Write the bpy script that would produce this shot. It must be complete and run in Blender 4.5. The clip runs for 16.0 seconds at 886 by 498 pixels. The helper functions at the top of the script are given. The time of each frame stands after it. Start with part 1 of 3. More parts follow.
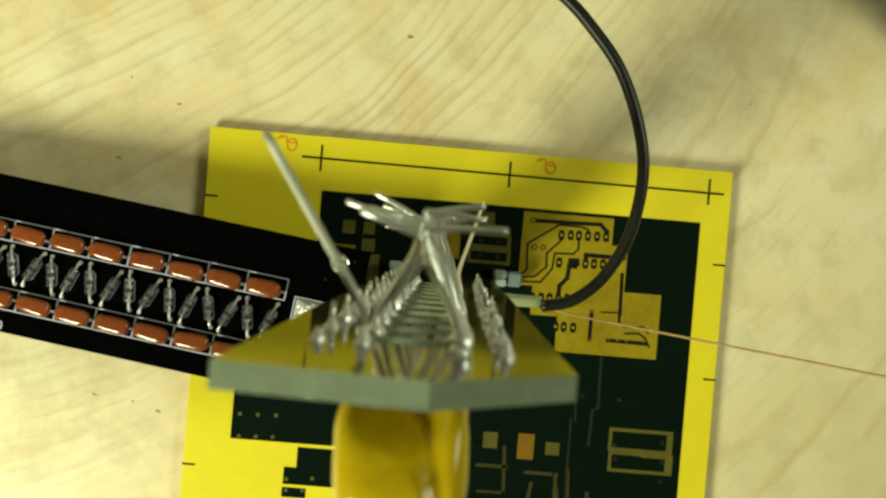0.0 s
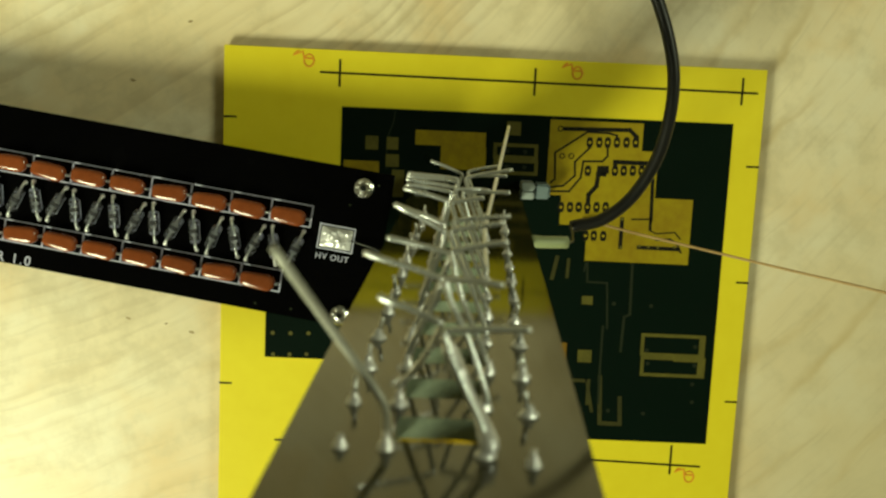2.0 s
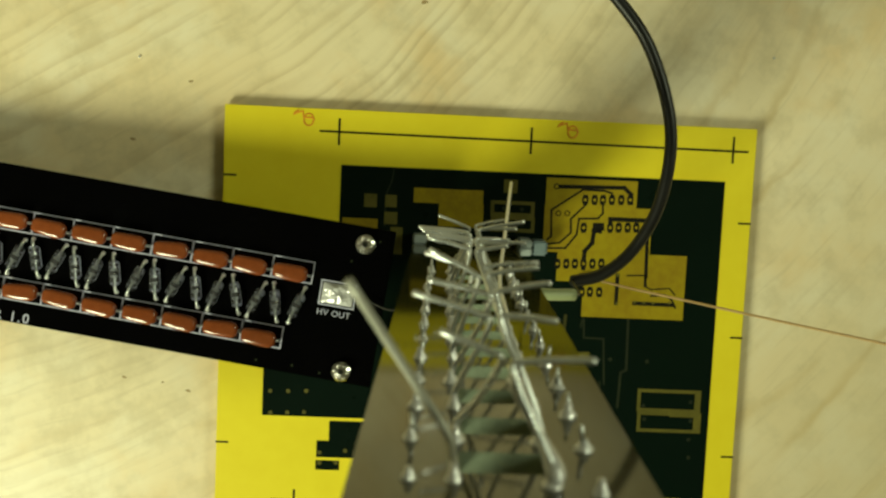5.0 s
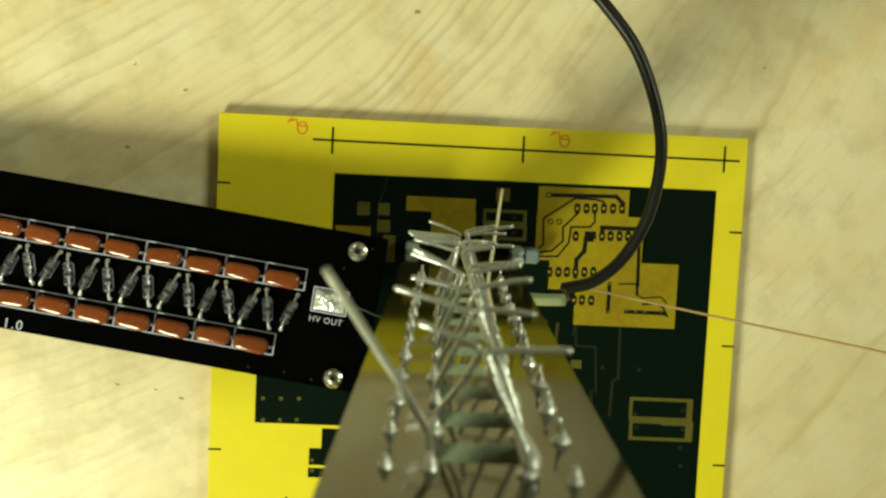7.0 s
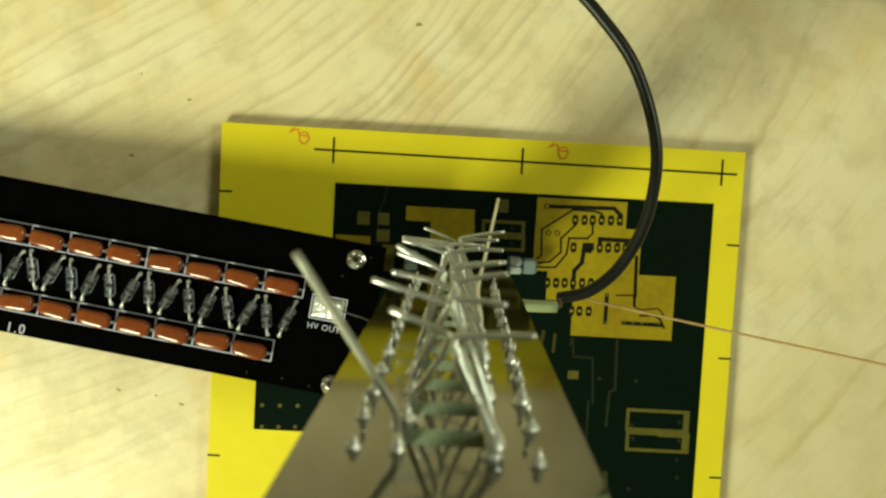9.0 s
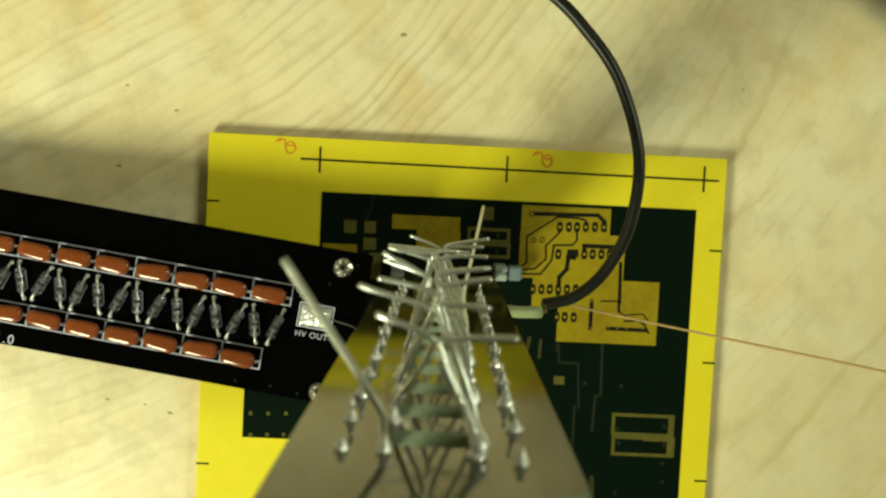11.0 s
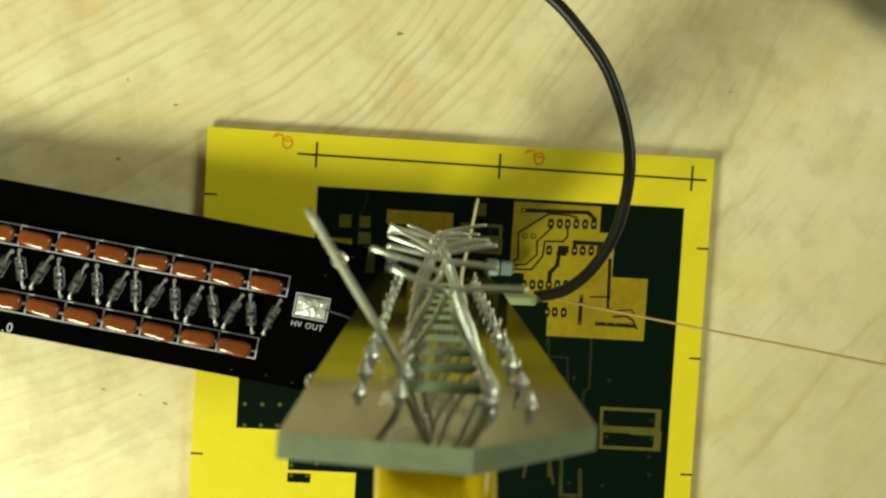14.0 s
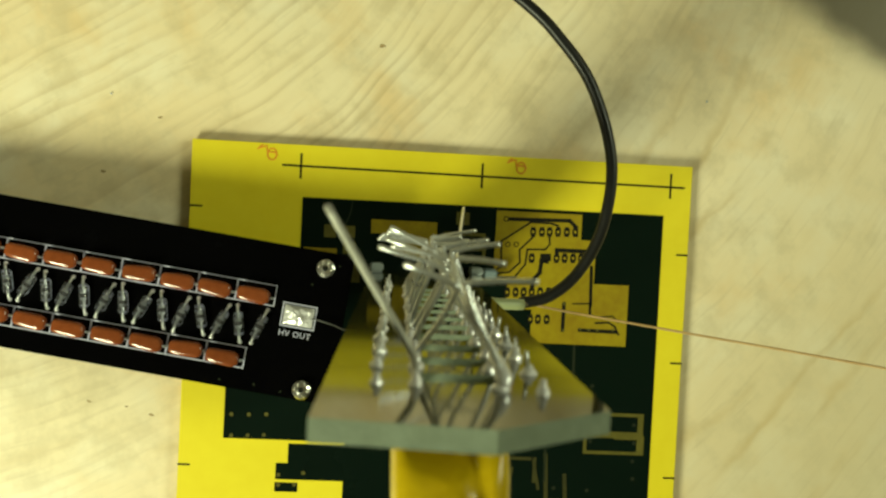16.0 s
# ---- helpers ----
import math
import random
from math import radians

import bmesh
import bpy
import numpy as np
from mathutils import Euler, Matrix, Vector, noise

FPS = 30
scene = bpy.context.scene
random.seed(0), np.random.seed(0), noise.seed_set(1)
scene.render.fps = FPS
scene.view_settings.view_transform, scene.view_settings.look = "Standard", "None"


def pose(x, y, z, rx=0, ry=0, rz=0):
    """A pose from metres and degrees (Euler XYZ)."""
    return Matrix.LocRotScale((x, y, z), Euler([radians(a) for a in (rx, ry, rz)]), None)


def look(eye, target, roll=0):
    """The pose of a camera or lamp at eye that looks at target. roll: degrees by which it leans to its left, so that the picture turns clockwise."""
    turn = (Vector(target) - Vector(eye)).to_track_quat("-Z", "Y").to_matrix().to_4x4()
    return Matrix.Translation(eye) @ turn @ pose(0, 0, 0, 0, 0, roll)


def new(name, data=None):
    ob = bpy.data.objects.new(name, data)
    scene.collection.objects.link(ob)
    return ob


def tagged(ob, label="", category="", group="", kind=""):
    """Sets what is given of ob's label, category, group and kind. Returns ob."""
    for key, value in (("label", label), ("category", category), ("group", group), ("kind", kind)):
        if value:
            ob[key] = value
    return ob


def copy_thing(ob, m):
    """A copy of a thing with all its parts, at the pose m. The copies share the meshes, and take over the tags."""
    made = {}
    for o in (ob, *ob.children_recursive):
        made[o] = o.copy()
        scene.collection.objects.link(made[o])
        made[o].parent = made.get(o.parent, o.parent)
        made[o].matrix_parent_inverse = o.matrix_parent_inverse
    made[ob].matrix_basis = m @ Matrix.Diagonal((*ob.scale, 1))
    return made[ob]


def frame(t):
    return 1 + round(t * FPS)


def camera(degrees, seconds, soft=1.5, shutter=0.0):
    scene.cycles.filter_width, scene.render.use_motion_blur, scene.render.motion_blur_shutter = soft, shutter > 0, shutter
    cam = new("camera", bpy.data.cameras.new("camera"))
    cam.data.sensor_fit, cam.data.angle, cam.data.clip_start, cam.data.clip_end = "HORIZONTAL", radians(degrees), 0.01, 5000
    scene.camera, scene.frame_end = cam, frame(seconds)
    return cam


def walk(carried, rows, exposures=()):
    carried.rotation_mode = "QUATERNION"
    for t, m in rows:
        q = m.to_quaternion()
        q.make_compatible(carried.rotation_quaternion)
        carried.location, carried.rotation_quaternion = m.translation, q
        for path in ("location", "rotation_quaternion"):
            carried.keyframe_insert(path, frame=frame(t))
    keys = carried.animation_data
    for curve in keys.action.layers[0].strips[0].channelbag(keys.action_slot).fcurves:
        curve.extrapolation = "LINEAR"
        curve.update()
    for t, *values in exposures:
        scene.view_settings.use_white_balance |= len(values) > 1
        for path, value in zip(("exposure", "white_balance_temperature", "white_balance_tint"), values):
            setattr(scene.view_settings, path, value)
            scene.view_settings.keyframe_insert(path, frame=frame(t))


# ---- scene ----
cam = camera(42.87, 16.0, soft=2.4)
cam.data.dof.use_dof = True
cam.data.dof.focus_distance = 0.27
cam.data.dof.aperture_fstop = 56.0
walk(cam, [
    (0, pose(-0.00141, 0.00958, 0.28867, -0.833, -1.956, 4.887)),
    (0.5, pose(-0.00077, 0.01886, 0.28729, -3.743, -1.449, 4.956)),
    (1, pose(-0.00256, 0.02641, 0.28313, -7.689, -1.257, 4.665)),
    (1.5, pose(-0.00211, 0.02915, 0.28035, -10.536, -0.573, 3.773)),
    (2, pose(-0.00181, 0.03173, 0.28234, -9.682, -0.601, 2.658)),
    (2.5, pose(-0.00200, 0.03033, 0.28226, -8.156, -0.535, 2.671)),
    (3, pose(-0.00377, 0.02979, 0.28142, -7.875, -0.716, 2.633)),
    (3.5, pose(-0.00595, 0.03031, 0.28093, -7.662, -1.311, 2.277)),
    (4, pose(-0.00794, 0.02951, 0.28151, -7.214, -1.865, 2.385)),
    (4.5, pose(-0.00913, 0.02704, 0.27999, -6.377, -2.060, 2.914)),
    (5, pose(-0.01009, 0.02892, 0.28476, -6.244, -2.387, 2.692)),
    (7.5, pose(-0.00679, 0.02672, 0.28642, -5.179, -2.340, 2.898)),
    (8, pose(-0.00514, 0.02664, 0.28737, -4.812, -1.874, 3.271)),
    (8.5, pose(-0.00415, 0.02431, 0.28981, -4.144, -1.753, 3.212)),
    (9, pose(-0.00424, 0.02459, 0.28941, -4.357, -1.619, 3.272)),
    (11.5, pose(-0.00390, 0.02451, 0.29478, -3.822, -2.393, 2.529)),
    (12, pose(-0.00172, 0.02702, 0.30073, -3.582, -1.779, 2.135)),
    (12.5, pose(-0.00386, 0.02281, 0.29636, -2.803, -2.489, 2.600)),
    (13, pose(-0.00638, 0.02198, 0.29600, -3.004, -3.072, 3.350)),
    (13.5, pose(-0.00717, 0.02327, 0.29732, -3.717, -3.043, 3.198)),
    (14, pose(-0.00700, 0.01898, 0.29792, -3.080, -3.189, 3.507)),
    (14.5, pose(-0.00674, 0.02024, 0.29832, -3.884, -3.116, 3.407)),
    (15, pose(-0.00634, 0.02258, 0.30079, -4.360, -3.419, 3.212)),
    (15.5, pose(-0.00764, 0.01976, 0.29902, -3.706, -3.933, 3.735)),
    (16, pose(-0.01144, 0.01674, 0.30121, -2.183, -4.850, 3.019)),
], exposures=[(0, -0.08), (0.6, -0.08), (1.5, -0.38), (2.5, -0.36), (3.5, -0.41), (5.0, -0.41), (7.5, -0.1), (16, -0.13)])

# ---- world and lamps ----
world = bpy.data.worlds.new("world")
scene.world = world
world.use_nodes = True
world.node_tree.nodes["Background"].inputs[0].default_value = (1.0, 0.95, 0.85, 1)
world.node_tree.nodes["Background"].inputs[1].default_value = 0.05


def area_lamp(name, eye, target, size, watts, colour):
    lamp = bpy.data.lights.new(name, "AREA")
    lamp.shape, lamp.size, lamp.energy, lamp.color = "DISK", size, watts, colour
    ob = new(name, lamp)
    ob.matrix_world = look(eye, target)
    return ob


area_lamp("desk_lamp_light", (-0.38, -0.36, 0.42), (-0.45, 0.15, 0.0), 0.26, 6.95, (0.915, 0.97, 0.61))
area_lamp("ceiling_lamp_light", (1.15, 0.35, 1.05), (0.0, 0.0, 0.0), 0.6, 10.5, (0.90, 0.98, 0.64))

# ---- materials ----


def material(name, colour, rough=0.5, metal=0.0, second=None, scale=60.0, bump=0.0, bump_scale=400.0, coat=0.0, stretch=(1, 1, 1), spec=0.5, transmission=0.0, per_object=0.0):
    """A surface with mottling at two scales and fine relief; scales count per metre."""
    mat = bpy.data.materials.new(name)
    mat.use_nodes = True
    nt = mat.node_tree
    b = nt.nodes["Principled BSDF"]
    b.inputs["Roughness"].default_value = rough
    b.inputs["Metallic"].default_value = metal
    b.inputs["Coat Weight"].default_value = coat
    b.inputs["Coat Roughness"].default_value = 0.08
    b.inputs["Specular IOR Level"].default_value = spec
    b.inputs["Transmission Weight"].default_value = transmission
    tc = nt.nodes.new("ShaderNodeTexCoord")
    mp = nt.nodes.new("ShaderNodeMapping")
    mp.inputs["Scale"].default_value = stretch
    nt.links.new(tc.outputs["Object"], mp.inputs[0])
    n1 = nt.nodes.new("ShaderNodeTexNoise")
    n1.inputs["Scale"].default_value = scale
    n1.inputs["Detail"].default_value = 6
    n2 = nt.nodes.new("ShaderNodeTexNoise")
    n2.inputs["Scale"].default_value = scale * 9
    n2.inputs["Detail"].default_value = 3
    for n in (n1, n2):
        nt.links.new(mp.outputs[0], n.inputs["Vector"])
    mx = nt.nodes.new("ShaderNodeMath")
    mx.operation = "MULTIPLY_ADD"
    mx.inputs[1].default_value = 0.35
    nt.links.new(n2.outputs[0], mx.inputs[0])
    sc = nt.nodes.new("ShaderNodeMath")
    sc.operation = "MULTIPLY"
    sc.inputs[1].default_value = 0.65
    nt.links.new(n1.outputs[0], sc.inputs[0])
    nt.links.new(sc.outputs[0], mx.inputs[2])
    ramp = nt.nodes.new("ShaderNodeMapRange")
    ramp.inputs[1].default_value, ramp.inputs[2].default_value = 0.3, 0.7
    nt.links.new(mx.outputs[0], ramp.inputs[0])
    mix = nt.nodes.new("ShaderNodeMix")
    mix.data_type = "RGBA"
    second = second or tuple(c * 0.78 for c in colour)
    mix.inputs[6].default_value = (*colour, 1)
    mix.inputs[7].default_value = (*second, 1)
    nt.links.new(ramp.outputs[0], mix.inputs[0])
    last = mix.outputs[2]
    if per_object:
        info = nt.nodes.new("ShaderNodeObjectInfo")
        hsv = nt.nodes.new("ShaderNodeHueSaturation")
        vr = nt.nodes.new("ShaderNodeMapRange")
        vr.inputs[3].default_value, vr.inputs[4].default_value = 1 - per_object, 1 + per_object
        nt.links.new(info.outputs["Random"], vr.inputs[0])
        nt.links.new(vr.outputs[0], hsv.inputs["Value"])
        nt.links.new(last, hsv.inputs["Color"])
        last = hsv.outputs[0]
    nt.links.new(last, b.inputs["Base Color"])
    rr = nt.nodes.new("ShaderNodeMapRange")
    rr.inputs[3].default_value, rr.inputs[4].default_value = rough * 0.8, min(1, rough * 1.25)
    nt.links.new(n1.outputs[0], rr.inputs[0])
    nt.links.new(rr.outputs[0], b.inputs["Roughness"])
    if bump:
        n3 = nt.nodes.new("ShaderNodeTexNoise")
        n3.inputs["Scale"].default_value = bump_scale
        nt.links.new(mp.outputs[0], n3.inputs["Vector"])
        bp = nt.nodes.new("ShaderNodeBump")
        bp.inputs["Strength"].default_value = bump
        bp.inputs["Distance"].default_value = 0.0003
        nt.links.new(n3.outputs[0], bp.inputs["Height"])
        nt.links.new(bp.outputs[0], b.inputs["Normal"])
    return mat


def wood_material():
    """Pale birch veneer: thin growth lines that bend in wide arcs, fine pores and broad toned patches."""
    mat = bpy.data.materials.new("birch_veneer")
    mat.use_nodes = True
    nt = mat.node_tree
    N, L = nt.nodes.new, nt.links.new
    b = nt.nodes["Principled BSDF"]
    tc = N("ShaderNodeTexCoord")

    def noise_of(vector, scale, detail, rough=0.5):
        n = N("ShaderNodeTexNoise")
        n.inputs["Scale"].default_value, n.inputs["Detail"].default_value = scale, detail
        n.inputs["Roughness"].default_value = rough
        L(vector, n.inputs["Vector"])
        return n.outputs[0]

    def math_of(op, a, c, d=None):
        m = N("ShaderNodeMath")
        m.operation = op
        for slot, v in enumerate((a, c, d)):
            if v is None:
                continue
            if isinstance(v, (int, float)):
                m.inputs[slot].default_value = v
            else:
                L(v, m.inputs[slot])
        return m.outputs[0]

    def ranged(v, lo, hi, out):
        r = N("ShaderNodeMapRange")
        r.inputs[1].default_value, r.inputs[2].default_value, r.inputs[4].default_value = lo, hi, out
        r.interpolation_type = "SMOOTHSTEP"
        L(v, r.inputs[0])
        return r.outputs[0]

    def blend(f, a, c):
        m = N("ShaderNodeMix")
        m.data_type = "RGBA"
        L(f, m.inputs[0])
        for slot, v in ((6, a), (7, c)):
            if isinstance(v, tuple):
                m.inputs[slot].default_value = (*v, 1)
            else:
                L(v, m.inputs[slot])
        return m.outputs[2]

    rel = N("ShaderNodeVectorMath")
    rel.operation = "SUBTRACT"
    rel.inputs[1].default_value = (-0.205, 0.235, 0)
    L(tc.outputs["Object"], rel.inputs[0])
    ln = N("ShaderNodeVectorMath")
    ln.operation = "LENGTH"
    L(rel.outputs[0], ln.inputs[0])
    xyz = N("ShaderNodeSeparateXYZ")
    L(rel.outputs[0], xyz.inputs[0])
    turn = math_of("ARCTAN2", xyz.outputs[1], xyz.outputs[0])
    wave = noise_of(tc.outputs["Object"], 9.0, 3)
    wave2 = noise_of(tc.outputs["Object"], 45.0, 2)
    radius = math_of("MULTIPLY_ADD", wave, 0.020, ln.outputs["Value"])
    radius = math_of("MULTIPLY_ADD", wave2, 0.0018, radius)
    def along(k):
        c = N("ShaderNodeCombineXYZ")
        L(radius, c.inputs[0])
        L(math_of("MULTIPLY", turn, k), c.inputs[1])
        return c.outputs[0]
    fine = noise_of(along(0.03), 620.0, 3)
    broad = noise_of(tc.outputs["Object"], 11.0, 3)
    blotch = noise_of(tc.outputs["Object"], 34.0, 5, 0.6)
    mottle = noise_of(tc.outputs["Object"], 95.0, 4, 0.62)
    warm = noise_of(along(0.35), 26.0, 4, 0.6)
    col = blend(ranged(broad, 0.35, 0.65, 1.0), (0.89, 0.77, 0.525), (0.82, 0.675, 0.42))
    col = blend(ranged(blotch, 0.45, 0.68, 0.75), col, (0.88, 0.80, 0.60))
    col = blend(ranged(warm, 0.50, 0.70, 0.6), col, (0.78, 0.55, 0.25))
    col = blend(ranged(mottle, 0.44, 0.70, 0.5), col, (0.61, 0.51, 0.31))
    # wood colour darkened towards the near right, where less light falls
    col = blend(ranged(ln.outputs["Value"], 0.35, 0.47, 0.75), col, (0.66, 0.575, 0.37))
    # growth lines: each fades in slowly and ends in a dark edge; close near the heart, sparse and wavering further out
    uneven = math_of("MULTIPLY_ADD", noise_of(along(0.02), 90.0, 2), 0.012, radius)

    def growth(source, per_metre, rise):
        f = math_of("FRACT", math_of("MULTIPLY", source, per_metre), 0)
        return math_of("MULTIPLY", ranged(f, rise, 0.86, 1.0), math_of("SUBTRACT", 1.0, ranged(f, 0.86, 1.0, 1.0)))

    strong = noise_of(along(0.045), 80.0, 3, 0.55)
    far = ranged(ln.outputs["Value"], 0.27, 0.36, 1.0)
    thin = math_of("MULTIPLY", growth(uneven, 260.0, 0.30), ranged(strong, 0.32, 0.68, 0.34))
    thin = math_of("MULTIPLY", thin, math_of("SUBTRACT", 1.0, math_of("MULTIPLY", far, 0.92)))
    col = blend(thin, col, (0.43, 0.30, 0.12))
    wavering = math_of("MULTIPLY_ADD", noise_of(tc.outputs["Object"], 22.0, 4, 0.6), 0.022, radius)
    sparse = math_of("MULTIPLY", growth(wavering, 75.0, 0.62), ranged(noise_of(along(0.12), 60.0, 3, 0.6), 0.44, 0.68, 0.50))
    col = blend(math_of("MULTIPLY", sparse, ranged(far, 0.0, 1.0, 0.85)), col, (0.55, 0.39, 0.14))
    col = blend(ranged(fine, 0.52, 0.75, 0.22), col, (0.50, 0.39, 0.21))
    # soft-edged dark brown patch near the far corner, a shadow painted into the wood
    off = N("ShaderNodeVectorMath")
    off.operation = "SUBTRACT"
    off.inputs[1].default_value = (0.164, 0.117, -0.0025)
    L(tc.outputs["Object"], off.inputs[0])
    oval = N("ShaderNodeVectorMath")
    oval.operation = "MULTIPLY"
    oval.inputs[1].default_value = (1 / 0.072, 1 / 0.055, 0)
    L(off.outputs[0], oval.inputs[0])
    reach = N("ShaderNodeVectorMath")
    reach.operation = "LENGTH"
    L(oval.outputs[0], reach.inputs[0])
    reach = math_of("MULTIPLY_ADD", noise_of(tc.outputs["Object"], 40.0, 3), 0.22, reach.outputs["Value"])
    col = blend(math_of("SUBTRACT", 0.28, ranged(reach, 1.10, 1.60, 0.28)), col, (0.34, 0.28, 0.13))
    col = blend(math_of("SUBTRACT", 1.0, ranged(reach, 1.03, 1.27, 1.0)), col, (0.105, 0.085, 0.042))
    L(col, b.inputs["Base Color"])
    b.inputs["Roughness"].default_value = 0.38
    bp = N("ShaderNodeBump")
    bp.inputs["Strength"].default_value = 0.15
    bp.inputs["Distance"].default_value = 0.0003
    L(fine, bp.inputs["Height"])
    L(bp.outputs[0], b.inputs["Normal"])
    return mat


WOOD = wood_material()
YELLOW = material("yellow_laminate", (0.85, 0.72, 0.03), 0.38, second=(0.78, 0.63, 0.018), scale=25, bump=0.05, bump_scale=3000, spec=0.25)
YELLOW_CLEAR = material("bare_yellow_laminate", (0.37, 0.295, 0.008), 0.4, second=(0.24, 0.155, 0.004), scale=55, spec=0.25)
OLIVE_MAT = material("olive_pad", (0.14, 0.122, 0.022), 0.4, second=(0.075, 0.068, 0.012), scale=150, spec=0.25)
YELLOW_DULL = material("stained_yellow_laminate", (0.37, 0.28, 0.006), 0.4, second=(0.17, 0.11, 0.006), scale=60, spec=0.25)
AMBER = material("amber_pad", (0.26, 0.13, 0.010), 0.4, second=(0.15, 0.085, 0.010), scale=150, spec=0.25)
MASK = material("dark_green_mask", (0.0035, 0.008, 0.0055), 0.28, second=(0.003, 0.009, 0.0055), scale=40, bump=0.04, bump_scale=2500, spec=0.06)
FAINT_MAT = material("faint_gap", (0.022, 0.028, 0.014), 0.4, second=(0.012, 0.016, 0.008), scale=150, spec=0.2)
DIM_MAT = material("dim_olive_gap", (0.06, 0.056, 0.016), 0.4, second=(0.03, 0.03, 0.01), scale=120, spec=0.2)
INK = material("black_ink", (0.008, 0.008, 0.005), 0.5, spec=0.15)
ORANGE_INK = material("orange_ink", (0.85, 0.34, 0.015), 0.6)
BLACK_MASK = material("black_mask", (0.0008, 0.0008, 0.0009), 0.25, second=(0.0014, 0.0014, 0.0016), scale=50, spec=0.03)
SILK = material("white_silkscreen", (0.68, 0.69, 0.90), 0.6, second=(0.48, 0.49, 0.64), scale=900)
LAMINATE = material("amber_laminate_face", (0.046, 0.042, 0.009), 0.07, second=(0.032, 0.029, 0.006), scale=60, spec=0.36)
EDGE = material("cut_laminate_edge", (0.21, 0.26, 0.185), 0.6, second=(0.145, 0.18, 0.12), scale=500, bump=0.4, bump_scale=3000)
SOLDER = material("solder", (0.94, 0.95, 0.98), 0.22, metal=0.45, second=(0.84, 0.84, 0.86), scale=700, bump=0.5, bump_scale=1500)
TIN = material("tinned_wire", (0.80, 0.84, 0.86), 0.28, metal=0.8, second=(0.64, 0.66, 0.66), scale=300, bump=0.15, bump_scale=900)
STEEL = material("screw_steel", (0.72, 0.71, 0.68), 0.2, metal=1.0, second=(0.5, 0.5, 0.48), scale=500)
CAP = material("orange_brown_dip", (0.265, 0.066, 0.017), 0.13, second=(0.16, 0.036, 0.009), scale=250, bump=0.1, bump_scale=500, coat=0.6, per_object=0.12)
CAP_YELLOW = material("yellow_dip", (0.53, 0.375, 0.004), 0.16, second=(0.42, 0.275, 0.003), scale=120, spec=0.3)
GLASS = material("diode_glass", (0.55, 0.56, 0.64), 0.05, second=(0.42, 0.43, 0.50), scale=300, transmission=0.92)
RUBBER = material("black_cable_jacket", (0.006, 0.006, 0.006), 0.38, second=(0.010, 0.010, 0.009), scale=200, spec=0.35)
TUBE = material("pale_green_insulation", (0.35, 0.40, 0.22), 0.45, second=(0.29, 0.33, 0.17), scale=200)
COPPER = material("enamelled_copper", (0.80, 0.58, 0.32), 0.3, metal=0.55, second=(0.60, 0.38, 0.18), scale=200)
DARK_WIRE = material("dark_wire", (0.02, 0.018, 0.015), 0.4)
GREY_BLOCK = material("grey_blue_plastic", (0.40, 0.46, 0.46), 0.4, second=(0.32, 0.37, 0.37), scale=200)
WALL = material("wall_paint", (0.61, 0.59, 0.49), 0.8, second=(0.57, 0.55, 0.45), scale=3)
FLOOR = material("floor_vinyl", (0.22, 0.19, 0.15), 0.6, scale=4)

# ---- mesh helpers, in millimetres ----
MM = 0.001


def V(x, y, z):
    return Vector((x * MM, y * MM, z * MM))


def mesh_object(name, bm, mat, parent=None, label="", smooth=False):
    me = bpy.data.meshes.new(name)
    bm.to_mesh(me)
    bm.free()
    for m in mat if isinstance(mat, (list, tuple)) else [mat]:
        me.materials.append(m)
    if smooth:
        for p in me.polygons:
            p.use_smooth = True
    ob = new(name, me)
    if parent:
        ob.parent = parent
    if label:
        ob["label"] = label
    return ob


def part(name, bm, mat, parent, label="", smooth=False):
    return mesh_object(name, bm, mat, parent, label, smooth)


def twin(name, ob, parent, m):
    """One more piece on the same mesh."""
    o = new(name, ob.data)
    o.parent = parent
    o.matrix_basis = m
    return o


def empty(name, m=None, **tags):
    e = new(name)
    e.empty_display_size = 0.005
    if m is not None:
        e.matrix_basis = m
    return tagged(e, **tags)


def box(x0, y0, z0, x1, y1, z1, bevel=0.0, bm=None):
    bm = bm or bmesh.new()
    r = bmesh.ops.create_cube(bm, size=1.0)
    vs = r["verts"]
    for v in vs:
        v.co = V(x0 + (v.co.x + 0.5) * (x1 - x0), y0 + (v.co.y + 0.5) * (y1 - y0), z0 + (v.co.z + 0.5) * (z1 - z0))
    if bevel:
        es = list({e for v in vs for e in v.link_edges})
        bmesh.ops.bevel(bm, geom=es, offset=bevel * MM, segments=2, affect="EDGES", clamp_overlap=True)
    return bm


def prism(points, z0, z1, bm=None):
    """An upright prism over a plan polygon."""
    bm = bm or bmesh.new()
    lo = [bm.verts.new(V(x, y, z0)) for x, y in points]
    hi = [bm.verts.new(V(x, y, z1)) for x, y in points]
    bm.faces.new(hi)
    bm.faces.new(lo[::-1])
    n = len(points)
    for i in range(n):
        bm.faces.new((lo[i], lo[(i + 1) % n], hi[(i + 1) % n], hi[i]))
    bmesh.ops.recalc_face_normals(bm, faces=bm.faces)
    return bm


def stroke(points, width, z0, z1, bm=None):
    """A flat printed line along a plan polyline."""
    bm = bm or bmesh.new()
    pts = [Vector(p) for p in points]
    for a, b in zip(pts, pts[1:]):
        d = (b - a).normalized()
        n = Vector((-d.y, d.x)) * width / 2
        a2, b2 = a - d * width / 2.2, b + d * width / 2.2
        prism([tuple(a2 - n), tuple(b2 - n), tuple(b2 + n), tuple(a2 + n)], z0, z1, bm)
        z0, z1 = z0 + 0.002, z1 + 0.002
    return bm


